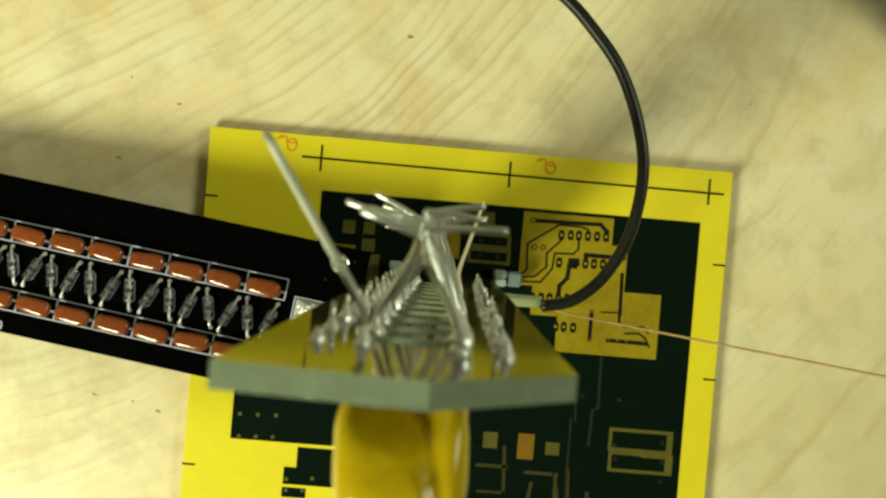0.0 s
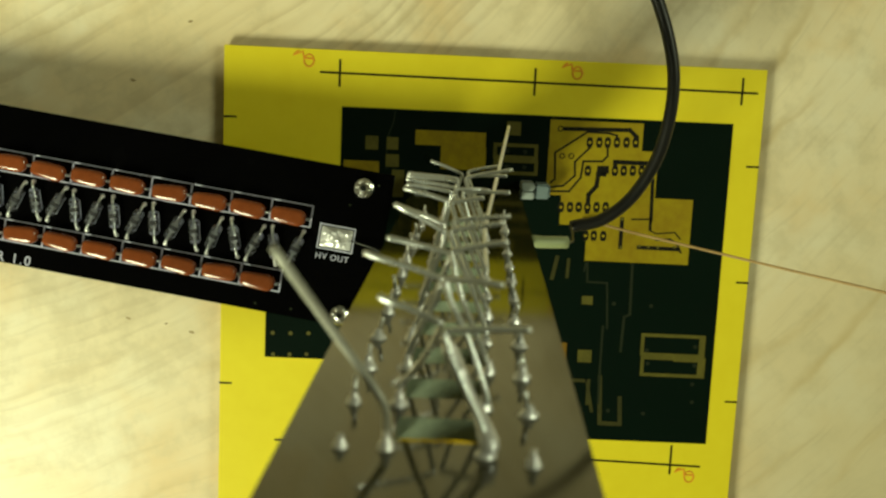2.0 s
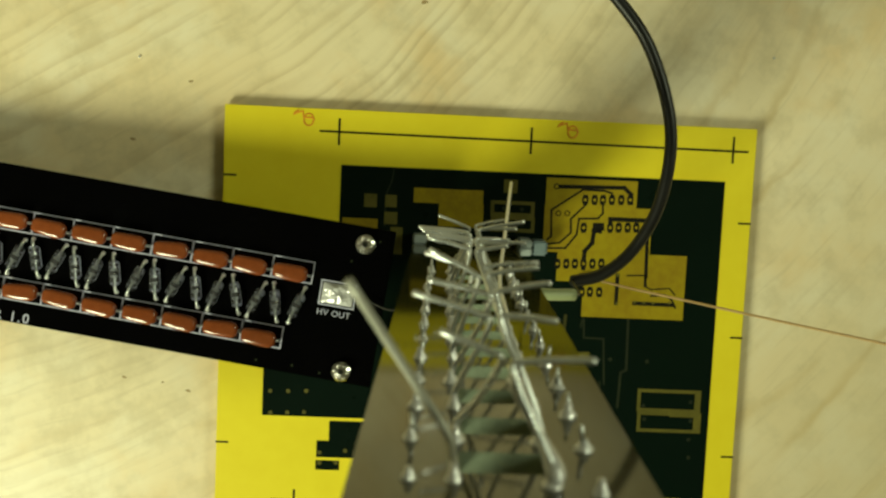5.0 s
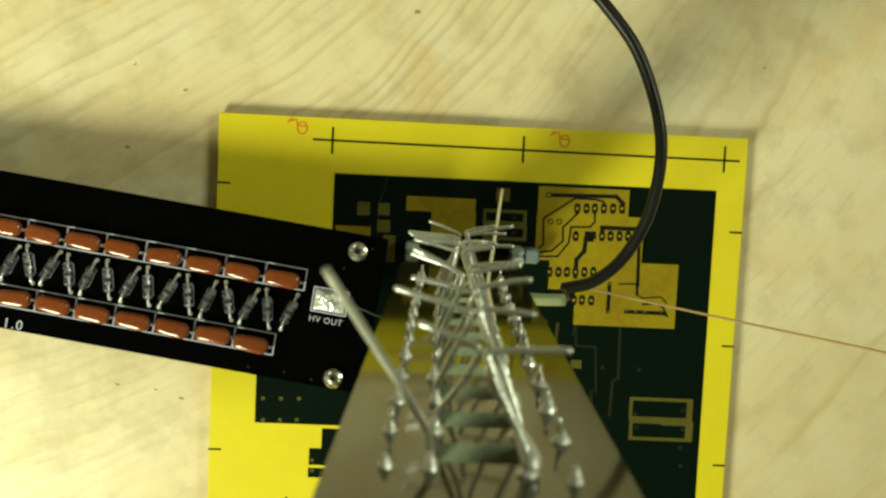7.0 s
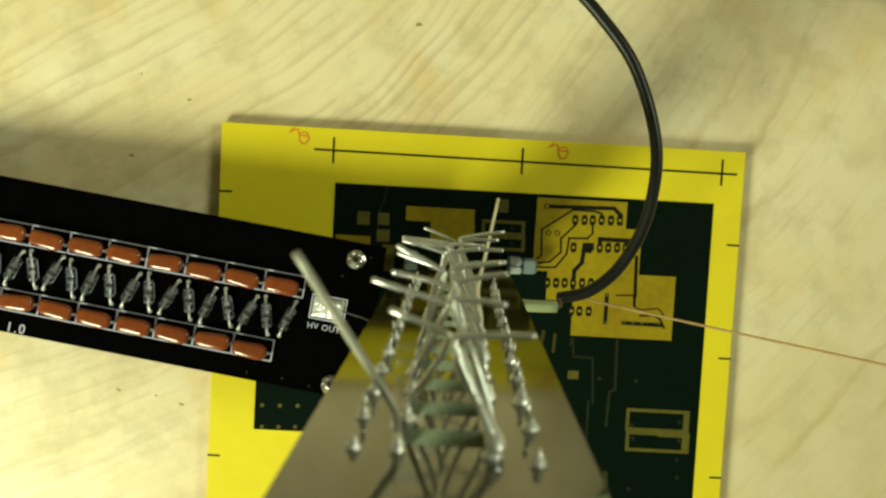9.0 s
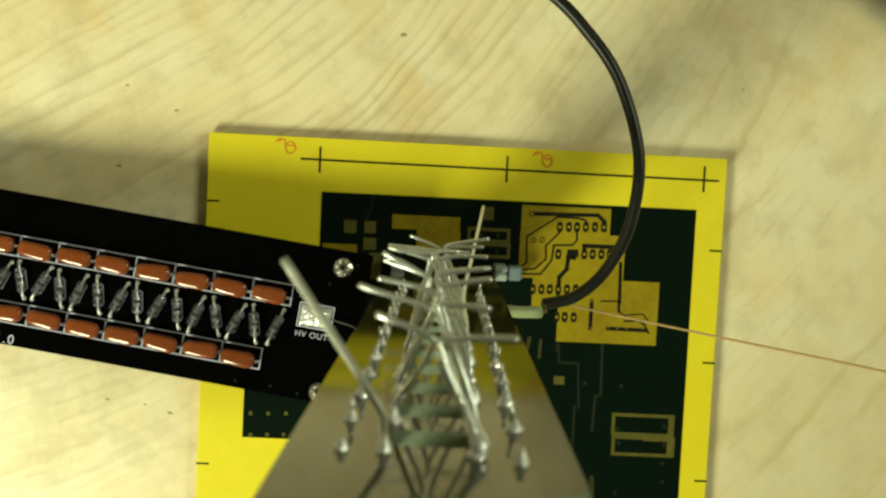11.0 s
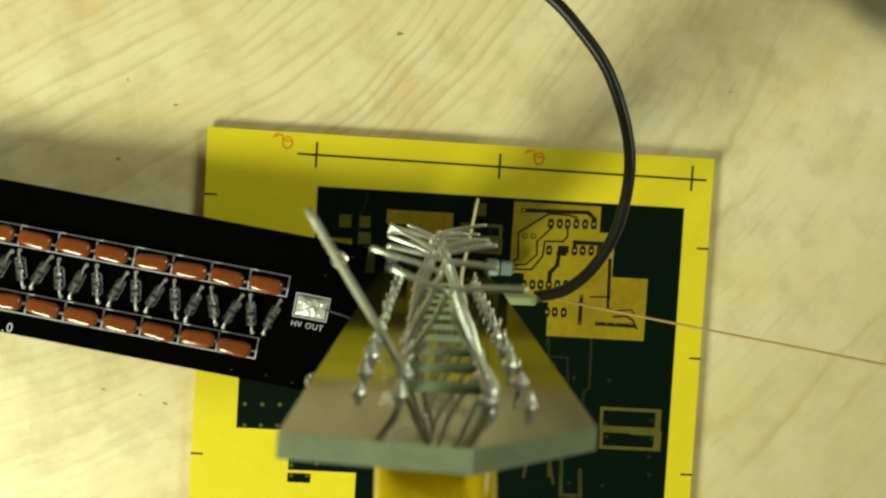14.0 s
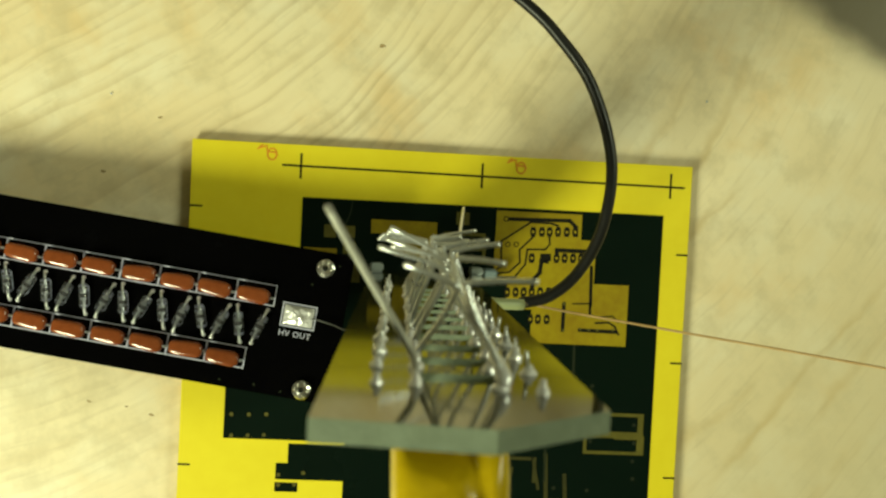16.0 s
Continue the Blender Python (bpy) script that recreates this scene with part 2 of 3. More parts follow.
def disc(x, y, r, z0, z1, bm=None, n=14):
    return prism([(x + r * math.cos(2 * math.pi * i / n), y + r * math.sin(2 * math.pi * i / n)) for i in range(n)], z0, z1, bm)


def curve_points(points, steps):
    """A smooth run through the points (Catmull-Rom)."""
    p = [Vector(q) for q in points]
    p = [2 * p[0] - p[1]] + p + [2 * p[-1] - p[-2]]
    out = []
    for i in range(1, len(p) - 2):
        for k in range(steps):
            t = k / steps
            a, b, c, d = p[i - 1], p[i], p[i + 1], p[i + 2]
            out.append(0.5 * (2 * b + (c - a) * t + (2 * a - 5 * b + 4 * c - d) * t * t + (3 * b - a - 3 * c + d) * t ** 3))
    return out + [p[-2]]


def tube(points, radius, steps=6, sides=10, bm=None, taper=None):
    """A round wire through the points, with rounded cut ends."""
    bm = bm or bmesh.new()
    pts = curve_points(points, steps) if steps > 1 else [Vector(q) for q in points]
    up = Vector((0.3, 0.2, 0.93))
    rings = []
    n = len(pts)
    for i, q in enumerate(pts):
        d = (pts[min(i + 1, n - 1)] - pts[max(i - 1, 0)]).normalized()
        s = d.cross(up)
        if s.length < 0.05:
            s = d.cross(Vector((1, 0, 0)))
        s.normalize()
        u = s.cross(d)
        up = u
        r = radius * (taper(i / (n - 1)) if taper else 1.0)
        rings.append([bm.verts.new((q + r * (math.cos(2 * math.pi * k / sides) * s + math.sin(2 * math.pi * k / sides) * u)) * MM) for k in range(sides)])
    for a, b in zip(rings, rings[1:]):
        for k in range(sides):
            bm.faces.new((a[k], a[(k + 1) % sides], b[(k + 1) % sides], b[k]))
    for ring, q, sgn in ((rings[0], pts[0] - (pts[1] - pts[0]).normalized() * radius * 0.4, 1), (rings[-1], pts[-1] + (pts[-1] - pts[-2]).normalized() * radius * 0.4, -1)):
        tip = bm.verts.new(q * MM)
        for k in range(sides):
            bm.faces.new((tip, ring[(k + 1) % sides], ring[k]) if sgn > 0 else (tip, ring[k], ring[(k + 1) % sides]))
    bmesh.ops.recalc_face_normals(bm, faces=bm.faces)
    return bm


def lathe(profile, sides=16, bm=None, axis="z", at=(0, 0, 0)):
    """A turned body: profile of (radius, height)."""
    bm = bm or bmesh.new()
    rings = []
    for r, h in profile:
        ring = []
        for k in range(sides):
            c, s = r * math.cos(2 * math.pi * k / sides), r * math.sin(2 * math.pi * k / sides)
            p = {"z": (c, s, h), "x": (h, c, s), "y": (c, h, s)}[axis]
            ring.append(bm.verts.new(V(p[0] + at[0], p[1] + at[1], p[2] + at[2])))
        rings.append(ring)
    for a, b in zip(rings, rings[1:]):
        for k in range(sides):
            bm.faces.new((a[k], a[(k + 1) % sides], b[(k + 1) % sides], b[k]))
    bm.faces.new(rings[0][::-1])
    bm.faces.new(rings[-1])
    bmesh.ops.recalc_face_normals(bm, faces=bm.faces)
    return bm


def text_part(text, size, m, mat, parent, name="lettering", spacing=1.1, align="LEFT"):
    """Raised print with the built-in font, as a mesh."""
    cu = bpy.data.curves.new(name, "FONT")
    cu.body, cu.size, cu.extrude, cu.align_x = text, size * MM, 0.00003, align
    cu.resolution_u, cu.space_character = 3, spacing
    tmp = bpy.data.objects.new(name, cu)
    scene.collection.objects.link(tmp)
    me = bpy.data.meshes.new_from_object(tmp.evaluated_get(bpy.context.evaluated_depsgraph_get()))
    bpy.data.objects.remove(tmp)
    me.materials.clear()
    me.materials.append(mat)
    ob = new(name, me)
    ob.parent = parent
    ob.matrix_basis = m
    return ob


# ---- room ----
TABLE_Z = -3.0


def setting(name, bm, mat, label, category):
    return tagged(mesh_object(name, bm, mat), label, category, kind="structure")


setting("floor", box(-1700, -1700, -775, 1700, 1700, -755), FLOOR, "plain brown floor under the work table", "floor")
setting("ceiling", box(-1700, -1700, 1700, 1700, 1700, 1720), WALL, "plain pale ceiling over the work table", "ceiling")
setting("wall_north", box(-1700, 1700, -755, 1700, 1720, 1700), WALL, "plain pale painted wall", "wall")
setting("wall_south", box(-1700, -1720, -755, 1700, -1700, 1700), WALL, "plain pale painted wall", "wall")
setting("wall_east", box(1700, -1700, -755, 1720, 1700, 1700), WALL, "plain pale painted wall", "wall")
setting("wall_west", box(-1720, -1700, -755, -1700, 1700, 1700), WALL, "plain pale painted wall", "wall")

# ---- table ----
table = empty("work_table", label="pale birch veneer work table with slanting wavy grain", category="table")
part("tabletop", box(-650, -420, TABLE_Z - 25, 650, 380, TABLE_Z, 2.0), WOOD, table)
for lx in (-600, 600):
    for ly in (-370, 330):
        part("leg", box(lx - 25, ly - 25, -755, lx + 25, ly + 25, TABLE_Z - 25, 1.5), WOOD, table)
KNOT = material("wood_knot", (0.46, 0.33, 0.15), 0.5, second=(0.30, 0.20, 0.08), scale=900)
for kx, ky, kr in ((-4.3, 60.0, 0.5), (-61.5, 37.5, 0.35), (-76.0, 22.5, 0.4), (-77.0, -38.5, 0.35), (-60.5, -41.5, 0.4), (-67, -39.5, 0.25)):
    bm = disc(kx, ky, kr, TABLE_Z + 0.004, TABLE_Z + 0.03, n=9)
    for v in bm.verts:
        v.co.x = (v.co.x - kx * MM) * 1.7 + kx * MM + 0.0003 * math.sin(v.co.y * 4000)
    part("knot", bm, KNOT, table, "small dark knot in the veneer")

# tiny metal beads added to stand for two sparkles on the wood
for kx, ky in ((-74.5, 43.0), (85.5, 50.5)):
    speck = empty("solder_speck", label="tiny bright bead added on the table for a sparkle", category="speck", group="specks on the table")
    part("bead", lathe([(0.1, TABLE_Z), (0.32, TABLE_Z + 0.12), (0.28, TABLE_Z + 0.4), (0.08, TABLE_Z + 0.52)], 8, at=(kx, ky, 0)), SOLDER, speck, smooth=True)
# ---- yellow board ----
CLEAR = [(-4.8, 9.9, 12.8, 13.6), (1.7, 4.1, 13.0, 10.0), (-22.5, 1.6, -13.6, 5.3), (28.7, 10.8, 52.0, 17.7), (28.6, -1.2, 56.2, 10.8), (32.5, -8.6, 65.9, -0.9), (39.5, -17.6, 65.9, -8.5)]
OLIVE = [(-17.2, 8.2, -14.0, 11.6), (-11.9, 8.4, -9.0, 11.5), (-12.0, 4.1, -8.7, 7.2), (-10.3, -3.5, -7.2, 3.4), (17.9, 13.3, 21.4, 16.7), (23.2, -43.7, 26.9, -39.6), (39.4, -44.3, 43.0, -41.0), (39.5, -29.0, 42.3, -26.8)]
OUTLINES = [(14.8, 7.4, 26.0, 11.3), (15.0, 3.4, 26.2, 7.4), (55.5, -41.9, 72.2, -35.9), (55.8, -47.3, 72.6, -41.9)]
OLIVE_LINES = [(0.9, [(22.3, -48.3), (29.6, -48.2)]), (0.9, [(28.9, -43.2), (29.5, -54.9)]), (0.7, [(22.9, -55.0), (29.5, -54.9)]), (0.9, [(34.8, -49.2), (42.7, -49.2), (42.7, -55.3)]), (0.9, [(36.5, -52.0), (35.9, -55.9)]), (1.1, [(45.6, -48.1), (46.3, -60.5), (51.6, -60.5), (51.1, -53.5)]), (0.8, [(42.2, -49.1), (44.0, -57.3)]), (1.0, [(32.5, -17.1), (31.5, -22.5)]), (0.8, [(35.5, -17.6), (35.3, -22.0)])]
TRACES = [(1.0, [(31.3, 15.5), (48.6, 15.9), (50.5, 14.2), (50.6, 12.1)]), (0.5, [(45.6, 12.6), (45.5, 14.4), (43.6, 14.9), (38.1, 15.0), (30.3, 9.5), (30.6, 2.8), (29.6, 1.9)]), (0.5, [(39.0, 12.3), (39.1, 11.3), (35.4, 7.4), (35.6, 3.9), (32.8, 1.2), (29.7, 0.8)]), (0.5, [(43.3, 12.5), (43.5, 9.2), (42.3, 7.8), (37.5, 7.6), (37.1, 3.5), (34.4, -0.1), (29.7, -0.3)]), (1.1, [(43.6, 5.3), (41.6, 5.2), (41.2, 1.5), (39.4, -0.7), (39.3, -5.1)]), (1.1, [(45.7, 5.4), (45.5, 7.8), (55.4, 7.8)]), (0.9, [(55.3, 3.6), (55.6, -6.6)]), (0.4, [(55.6, -6.3), (50.8, -6.5)]), (1.0, [(48.3, -6.6), (48.3, -13.8)]), (1.0, [(53.0, -13.6), (63.0, -13.7)]), (0.4, [(55.6, -6.6), (55.8, -9.2)]), (0.35, [(55.3, -6.6), (55.4, -9.1), (57.2, -9.9), (61.9, -9.4), (63.4, -11.0)]), (0.5, [(57.3, -11.5), (60.8, -11.2), (62.6, -12.2), (63.8, -14.4)]), (0.9, [(41.5, 6.2), (43.6, 6.3)]), (1.0, [(41.3, 4.7), (43.1, 4.5)])]
FAINT = [(0.35, [(-10.0, 18.2), (-10.4, 15.1), (-11.8, 11.3), (-11.8, 3.6)]), (0.5, [(40.3, -18.2), (40.6, -23.1), (45.7, -23.2), (46.5, -35.1)]), (0.7, [(51.8, -17.8), (52.1, -31.1), (50.7, -31.9), (50.4, -40.9)]), (0.6, [(45.4, -34.6), (45.4, -46.0), (45.6, -55.1)]), (0.45, [(39.6, -20.3), (40.0, -18.1)])]
PADS = [(38.8, 12.4), (41.2, 12.5), (43.3, 12.6), (45.6, 12.7), (48.0, 12.8), (50.3, 12.9), (38.8, 5.3), (45.6, 5.6), (47.8, 5.7), (50.1, 5.8), (52.3, 5.9), (32.6, -4.2), (34.9, -4.1), (37.1, -4.0), (39.3, -3.9), (41.6, -3.8), (43.9, -3.7), (39.3, -11.2), (41.4, -11.1), (43.8, -11.1)]
VIAS = [(18.3, 9.3), (22.8, 9.3), (18.3, 5.4), (22.8, 5.4), (48.3, -57.0), (57.5, -57.4), (47.8, -28.5), (57.4, -28.7), (69.7, -49.0), (70.0, -53.8), (69.6, -39.0), (69.9, -44.0), (57.2, -40.4), (57.7, -43.9), (-39.3, -40.0), (-34.7, -39.9), (-30.1, -39.7), (-39.1, -45.7), (-34.8, -45.5), (-30.5, -45.3), (-26.2, -55.8), (-19.6, -55.1), (-26.1, -58.5), (-21.9, -58.3)]
RINGS = [(32.1, 8.7), (34.4, 8.8), (31.3, 15.5)]
BLOCKS = [(-41.2, -46.4, -23.3, -29.0), (-23.9, -57.0, -9.0, -47.3), (-27.0, -57.0, -23.9, -52.6), (-27.1, -60.3, -21.0, -57.8)]

board = empty("yellow_circuit_board", label="bare yellow laminate circuit board with dark green etched layout", category="circuit board")
X0, X1, Y0, Y1 = -52.7, 81.8, -86.0, 32.3
part("substrate", box(X0, Y0, -1.8, X1, Y1, 0, 0.15), YELLOW, board, "yellow laminate sheet")
for fx in (-47, 76):
    for fy in (-80, 26):
        part("foot", lathe([(3.2, TABLE_Z), (3.5, TABLE_Z + 0.4), (3.3, -1.8)], 16, at=(fx, fy, 0)), RUBBER, board, "low black rubber foot")
G0, G1 = 0.004, 0.06
part("mask_area", prism([(-23.3, 18.5), (74.4, 18.6), (74.6, -65.0), (-9.0, -65.0), (-9.0, -46.4), (-23.3, -46.4)], G0, G1), MASK, board, "dark green masked copper area")
for x0, y0, x1, y1 in BLOCKS:
    part("mask_block", box(x0, y0, G0, x1, y1, G1), MASK, board, "dark green masked copper area")
for x0, y0, x1, y1 in CLEAR:
    part("bare_window", box(x0, y0, G1, x1, y1, G1 + 0.03 + 0.0001 * x0), YELLOW_CLEAR if x0 > 20 else YELLOW_DULL, board, "bare yellow window in the dark layout")
for x0, y0, x1, y1 in OLIVE:
    part("pad_window", box(x0, y0, G1, x1, y1, G1 + 0.025), OLIVE_MAT, board, "dull olive pad")
for x0, y0, x1, y1 in OUTLINES:
    bm = bmesh.new()
    w = 0.9
    for r in ((x0, y0, x1, y0 + w), (x0, y1 - w, x1, y1), (x0, y0 + w, x0 + w, y1 - w), (x1 - w, y0 + w, x1, y1 - w)):
        box(r[0], r[1], G1, r[2], r[3], G1 + 0.02, bm=bm)
    part("outline", bm, OLIVE_MAT, board, "olive gap round a copper field")
part("pad_window", box(32.2, -45.9, G1, 36.4, -39.3, G1 + 0.025), AMBER, board, "amber stained pad")
part("copper_field", box(70.6, -47.2, G1 + 0.022, 72.1, -36.0, G1 + 0.04), OLIVE_MAT, board, "dull olive bar beside two dark fields")
part("copper_field", box(64.2, -43.1, G1 + 0.022, 70.5, -41.2, G1 + 0.04), OLIVE_MAT, board, "dull olive bar between two dark fields")
for w, pts in TRACES:
    part("trace", stroke(pts, w, G1 + 0.04, G1 + 0.075), INK, board, "black etched track")
for w, pts in OLIVE_LINES:
    part("gap_line", stroke(pts, w, G1 + 0.002, G1 + 0.02), DIM_MAT, board, "olive gap line in the dark layout")
for w, pts in FAINT:
    part("gap_line", stroke(pts, w, G1 + 0.002, G1 + 0.02), FAINT_MAT, board, "faint olive gap line")
for x, y in PADS:
    pad = part("solder_pad", prism([(x - 0.5, y - 1.3), (x + 0.5, y - 1.3), (x + 0.8, y - 0.5), (x + 0.8, y + 0.5), (x + 0.5, y + 1.3), (x - 0.5, y + 1.3), (x - 0.8, y + 0.5), (x - 0.8, y - 0.5)], G1 + 0.04, G1 + 0.08), INK, board)
    part("hole", disc(x, y, 0.4, G1 + 0.081, G1 + 0.095, n=10), YELLOW_CLEAR, pad)
for x, y in VIAS:
    part("via", disc(x, y, 0.55, G1 + 0.002, G1 + 0.03, n=10), FAINT_MAT if x > 0 else OLIVE_MAT, board)
for x, y in RINGS:
    ring = part("ring_pad", disc(x, y, 0.75, G1 + 0.04, G1 + 0.08), INK, board)
    part("hole", disc(x, y, 0.48, G1 + 0.081, G1 + 0.095, n=10), YELLOW_CLEAR, ring)
for x, y in [(53.2, -13.3), (55.5, -13.4), (57.9, -13.4), (62.1, -13.2), (48.3, -6.6), (48.5, -13.8)]:
    part("hole", disc(x, y, 0.38, G1 + 0.081, G1 + 0.095, n=10), OLIVE_MAT, board)
bm = stroke([(-28.8, 26.7), (79.6, 26.4)], 0.55, G0, 0.03)
part("scale_line", bm, INK, board, "long black scale line")
for x in (-24.1, 24.2, 75.9):
    part("scale_mark", stroke([(x, 23.6), (x, 29.8)], 0.55, 0.033, 0.05), INK, board)
part("scale_line", stroke([(-38, -68.6), (73.4, -71.3)], 0.55, G0, 0.03), INK, board, "long black scale line")
for x in (-32.4, 20.0, 65.7):
    part("scale_mark", stroke([(x, -73.5), (x, -66.0)], 0.55, 0.033, 0.05), INK, board)
for x, y in ((-51.0, 14.8), (-51.2, -53.8), (80.2, 8.1), (80.3, -21.6), (80.2, -53.3)):
    part("edge_mark", stroke([(x - 1.4, y), (x + 1.4, y)], 0.5, G0, 0.03), INK, board)
for x, y in ((-32.7, 29.6), (33.7, 29.6), (70, -74)):
    ring = [(x + 0.9 + 1.2 * math.cos(a * 0.55), y - 0.2 + 1.5 * math.sin(a * 0.55)) for a in range(13)]
    loop = [(p[0], p[1], 0.0) for p in ring] + [(x - 0.4, y + 0.4, 0.0), (x - 0.6, y + 1.9, 0.0), (x - 3.0, y + 1.0, 0.0), (x - 1.6, y + 2.2, 0.0)]
    part("pencilled_note", tube(loop, 0.23, 2, 6), ORANGE_INK, board, "small orange hand-drawn mark")

# ---- black multiplier board ----
U = Vector((0.9874, -0.1224, 0.1009)).normalized()
W_ = Vector((-0.0917, 0.0847, 1.0))
NORMAL = (W_ - U * W_.dot(U)).normalized()
VV = NORMAL.cross(U)
O = Vector((-27.6, -3.6, 22.2)) * MM
BM = Matrix(((U.x, VV.x, NORMAL.x, O.x), (U.y, VV.y, NORMAL.y, O.y), (U.z, VV.z, NORMAL.z, O.z), (0, 0, 0, 1)))
mult = empty("multiplier_board", BM, label="long black circuit board with white outlines and two mounting screws", category="circuit board")


def local(x, y):
    """Board coordinates of a plan place in mm."""
    z = 0.0917 * x - 0.0847 * y + 24.4
    p = BM.inverted() @ (Vector((x, y, z)) * MM)
    return p.x / MM, p.y / MM


BX0, BX1, BY0, BY1 = -254.0, 17.6, -26.7, 10.2
part("substrate", box(BX0, BY0, -1.6, BX1, BY1, 0, 0.12), BLACK_MASK, mult, "glossy black masked laminate")
PITCH = 9.63


def outline(x0, y0, x1, y1, w=0.27):
    bm = bmesh.new()
    for r in ((x0, y0, x1, y0 + w), (x0, y1 - w, x1, y1), (x0, y0 + w, x0 + w, y1 - w), (x1 - w, y0 + w, x1, y1 - w)):
        box(r[0], r[1], 0.004, r[2], r[3], 0.05, bm=bm)
    return bm


def dipped_capacitor():
    cap = empty("dipped_capacitor", label="small orange-brown dipped capacitor lying on the black board", category="capacitor", group="capacitors on the black board")
    bm = bmesh.new()
    bmesh.ops.create_uvsphere(bm, u_segments=24, v_segments=14, radius=1.0)
    for v in bm.verts:
        x, y, z = v.co
        e = lambda q, k: math.copysign(abs(q) ** k, q)
        v.co = V(4.15 * e(x, 0.46), 1.95 * e(y, 0.6) * (1 + 0.05 * math.sin(5 * x)), 1.6 + 1.5 * e(z, 0.5))
    part("body", bm, CAP, cap, smooth=True)
    for sx in (-1, 1):
        part("lead", tube([(sx * 3.7, 0, 1.5), (sx * 4.4, 0, 1.3), (sx * 4.6, 0, 0.0)], 0.28, 4, 8), TIN, cap, smooth=True)
    return cap


def glass_diode():
    d = empty("glass_diode", label="clear glass diode soldered slanting between two rows", category="diode", group="diodes on the black board")
    part("body", lathe([(0.5, -3.0), (1.08, -2.75), (1.18, -2.3), (1.18, 2.3), (1.08, 2.75), (0.5, 3.0)], 14, axis="y", at=(0, 0, 1.2)), GLASS, d, "clear glass tube", True)
    part("chip", lathe([(0.7, -0.5), (0.7, 0.5)], 10, axis="y", at=(0, 0, 1.2)), DARK_WIRE, d)
    for sy in (-1, 1):
        part("slug", lathe([(0.55, sy * 0.5), (0.5, sy * 1.0), (0.24, sy * 1.2), (0.24, sy * 2.8)], 10, axis="y", at=(0, 0, 1.2)), TIN, d)
        part("lead", tube([(0, sy * 2.7, 1.2), (0, sy * 3.8, 1.15), (0, sy * 4.6, 0.5)], 0.3, 3, 8), TIN, d, smooth=True)
        bm = bmesh.new()
        bmesh.ops.create_uvsphere(bm, u_segments=10, v_segments=6, radius=0.55 * MM)
        for v in bm.verts:
            v.co = Vector((v.co.x, v.co.y + sy * 4.5 * MM, max(0.0, v.co.z * 1.0 + 0.0004)))
        part("solder_joint", bm, SOLDER, d, smooth=True)
    bm = bmesh.new()
    for r in ((-1.0, -2.3, -0.82, 2.3), (0.82, -2.3, 1.0, 2.3), (-0.82, 2.12, 0.82, 2.3), (-0.82, -2.3, 0.82, -2.12), (-0.82, 1.2, 0.82, 1.45), (-0.1, 1.45, 0.1, 2.12)):
        box(r[0], r[1], 0.004, r[2], r[3], 0.05, bm=bm)
    part("silk_outline", bm, SILK, d, "white printed outline")
    return d


proto_c, proto_d = dipped_capacitor(), glass_diode()
rng = random.Random(4)
first_c = first_d = True
for i in range(9):
    # upper row ends at the corner of the last printed box; lower row lies a little to the left
    for row, (xe, yt) in enumerate(((0.0, 0.0), (-4.7, -16.2))):
        x1 = xe - i * PITCH
        part("silk_outline", outline(x1 - PITCH - 0.2, yt - 5.3, x1 + 0.2, yt), SILK, mult, "white printed box")
        m = BM @ pose((x1 - PITCH / 2 + rng.uniform(-0.3, 0.3)) * MM, (yt - 2.95 + rng.uniform(-0.35, 0.25)) * MM, 0, 0, 0, rng.uniform(-5, 4))
        if first_c:
            proto_c.matrix_basis, first_c = m, False
        else:
            copy_thing(proto_c, m)
    for k, (dx, tilt) in enumerate(((-1.9, -19), (-6.7, 15))):
        m = BM @ pose((dx - i * PITCH - 0.6 + rng.uniform(-0.2, 0.2)) * MM, (-10.8 + rng.uniform(-0.4, 0.3)) * MM, 0, 0, 0, tilt + rng.uniform(-4, 4))
        if first_d:
            proto_d.matrix_basis, first_d = m, False
        else:
            copy_thing(proto_d, m)
hx0, hy0 = local(-25.5, -7.8)
part("silk_outline", outline(hx0 - 0.3, hy0 - 5.6, hx0 + 8.2, hy0 + 0.3), SILK, mult, "white printed box")
bm = bmesh.new()
bmesh.ops.create_grid(bm, x_segments=34, y_segments=22, size=1.0)
for v in bm.verts:
    x, y = v.co.x, v.co.y
    edge = (1 - x ** 4) * (1 - y ** 4)
    v.co = V(hx0 + 3.95 + 3.7 * x, hy0 - 2.65 + 2.4 * y, 0.06 + edge * (0.75 + 0.55 * noise.noise((2.1 * x + 3, 1.7 * y, 0.3)) + 0.35 * noise.noise((5 * x, 4.2 * y + 7, 1.1))))
part("output_pad", bm, SOLDER, mult, "big lumpy solder pad", True)
text_part("HV OUT", 2.0, pose((hx0 - 0.3) * MM, (hy0 - 7.9) * MM, 0.00005, 0, 0, 0), SILK, mult)
rx, ry = local(-93.9, -21.9)
text_part("R 1.0", 3.3, pose((rx - 0.9) * MM, ry * MM, 0.00005), SILK, mult, spacing=1.25, align="RIGHT")


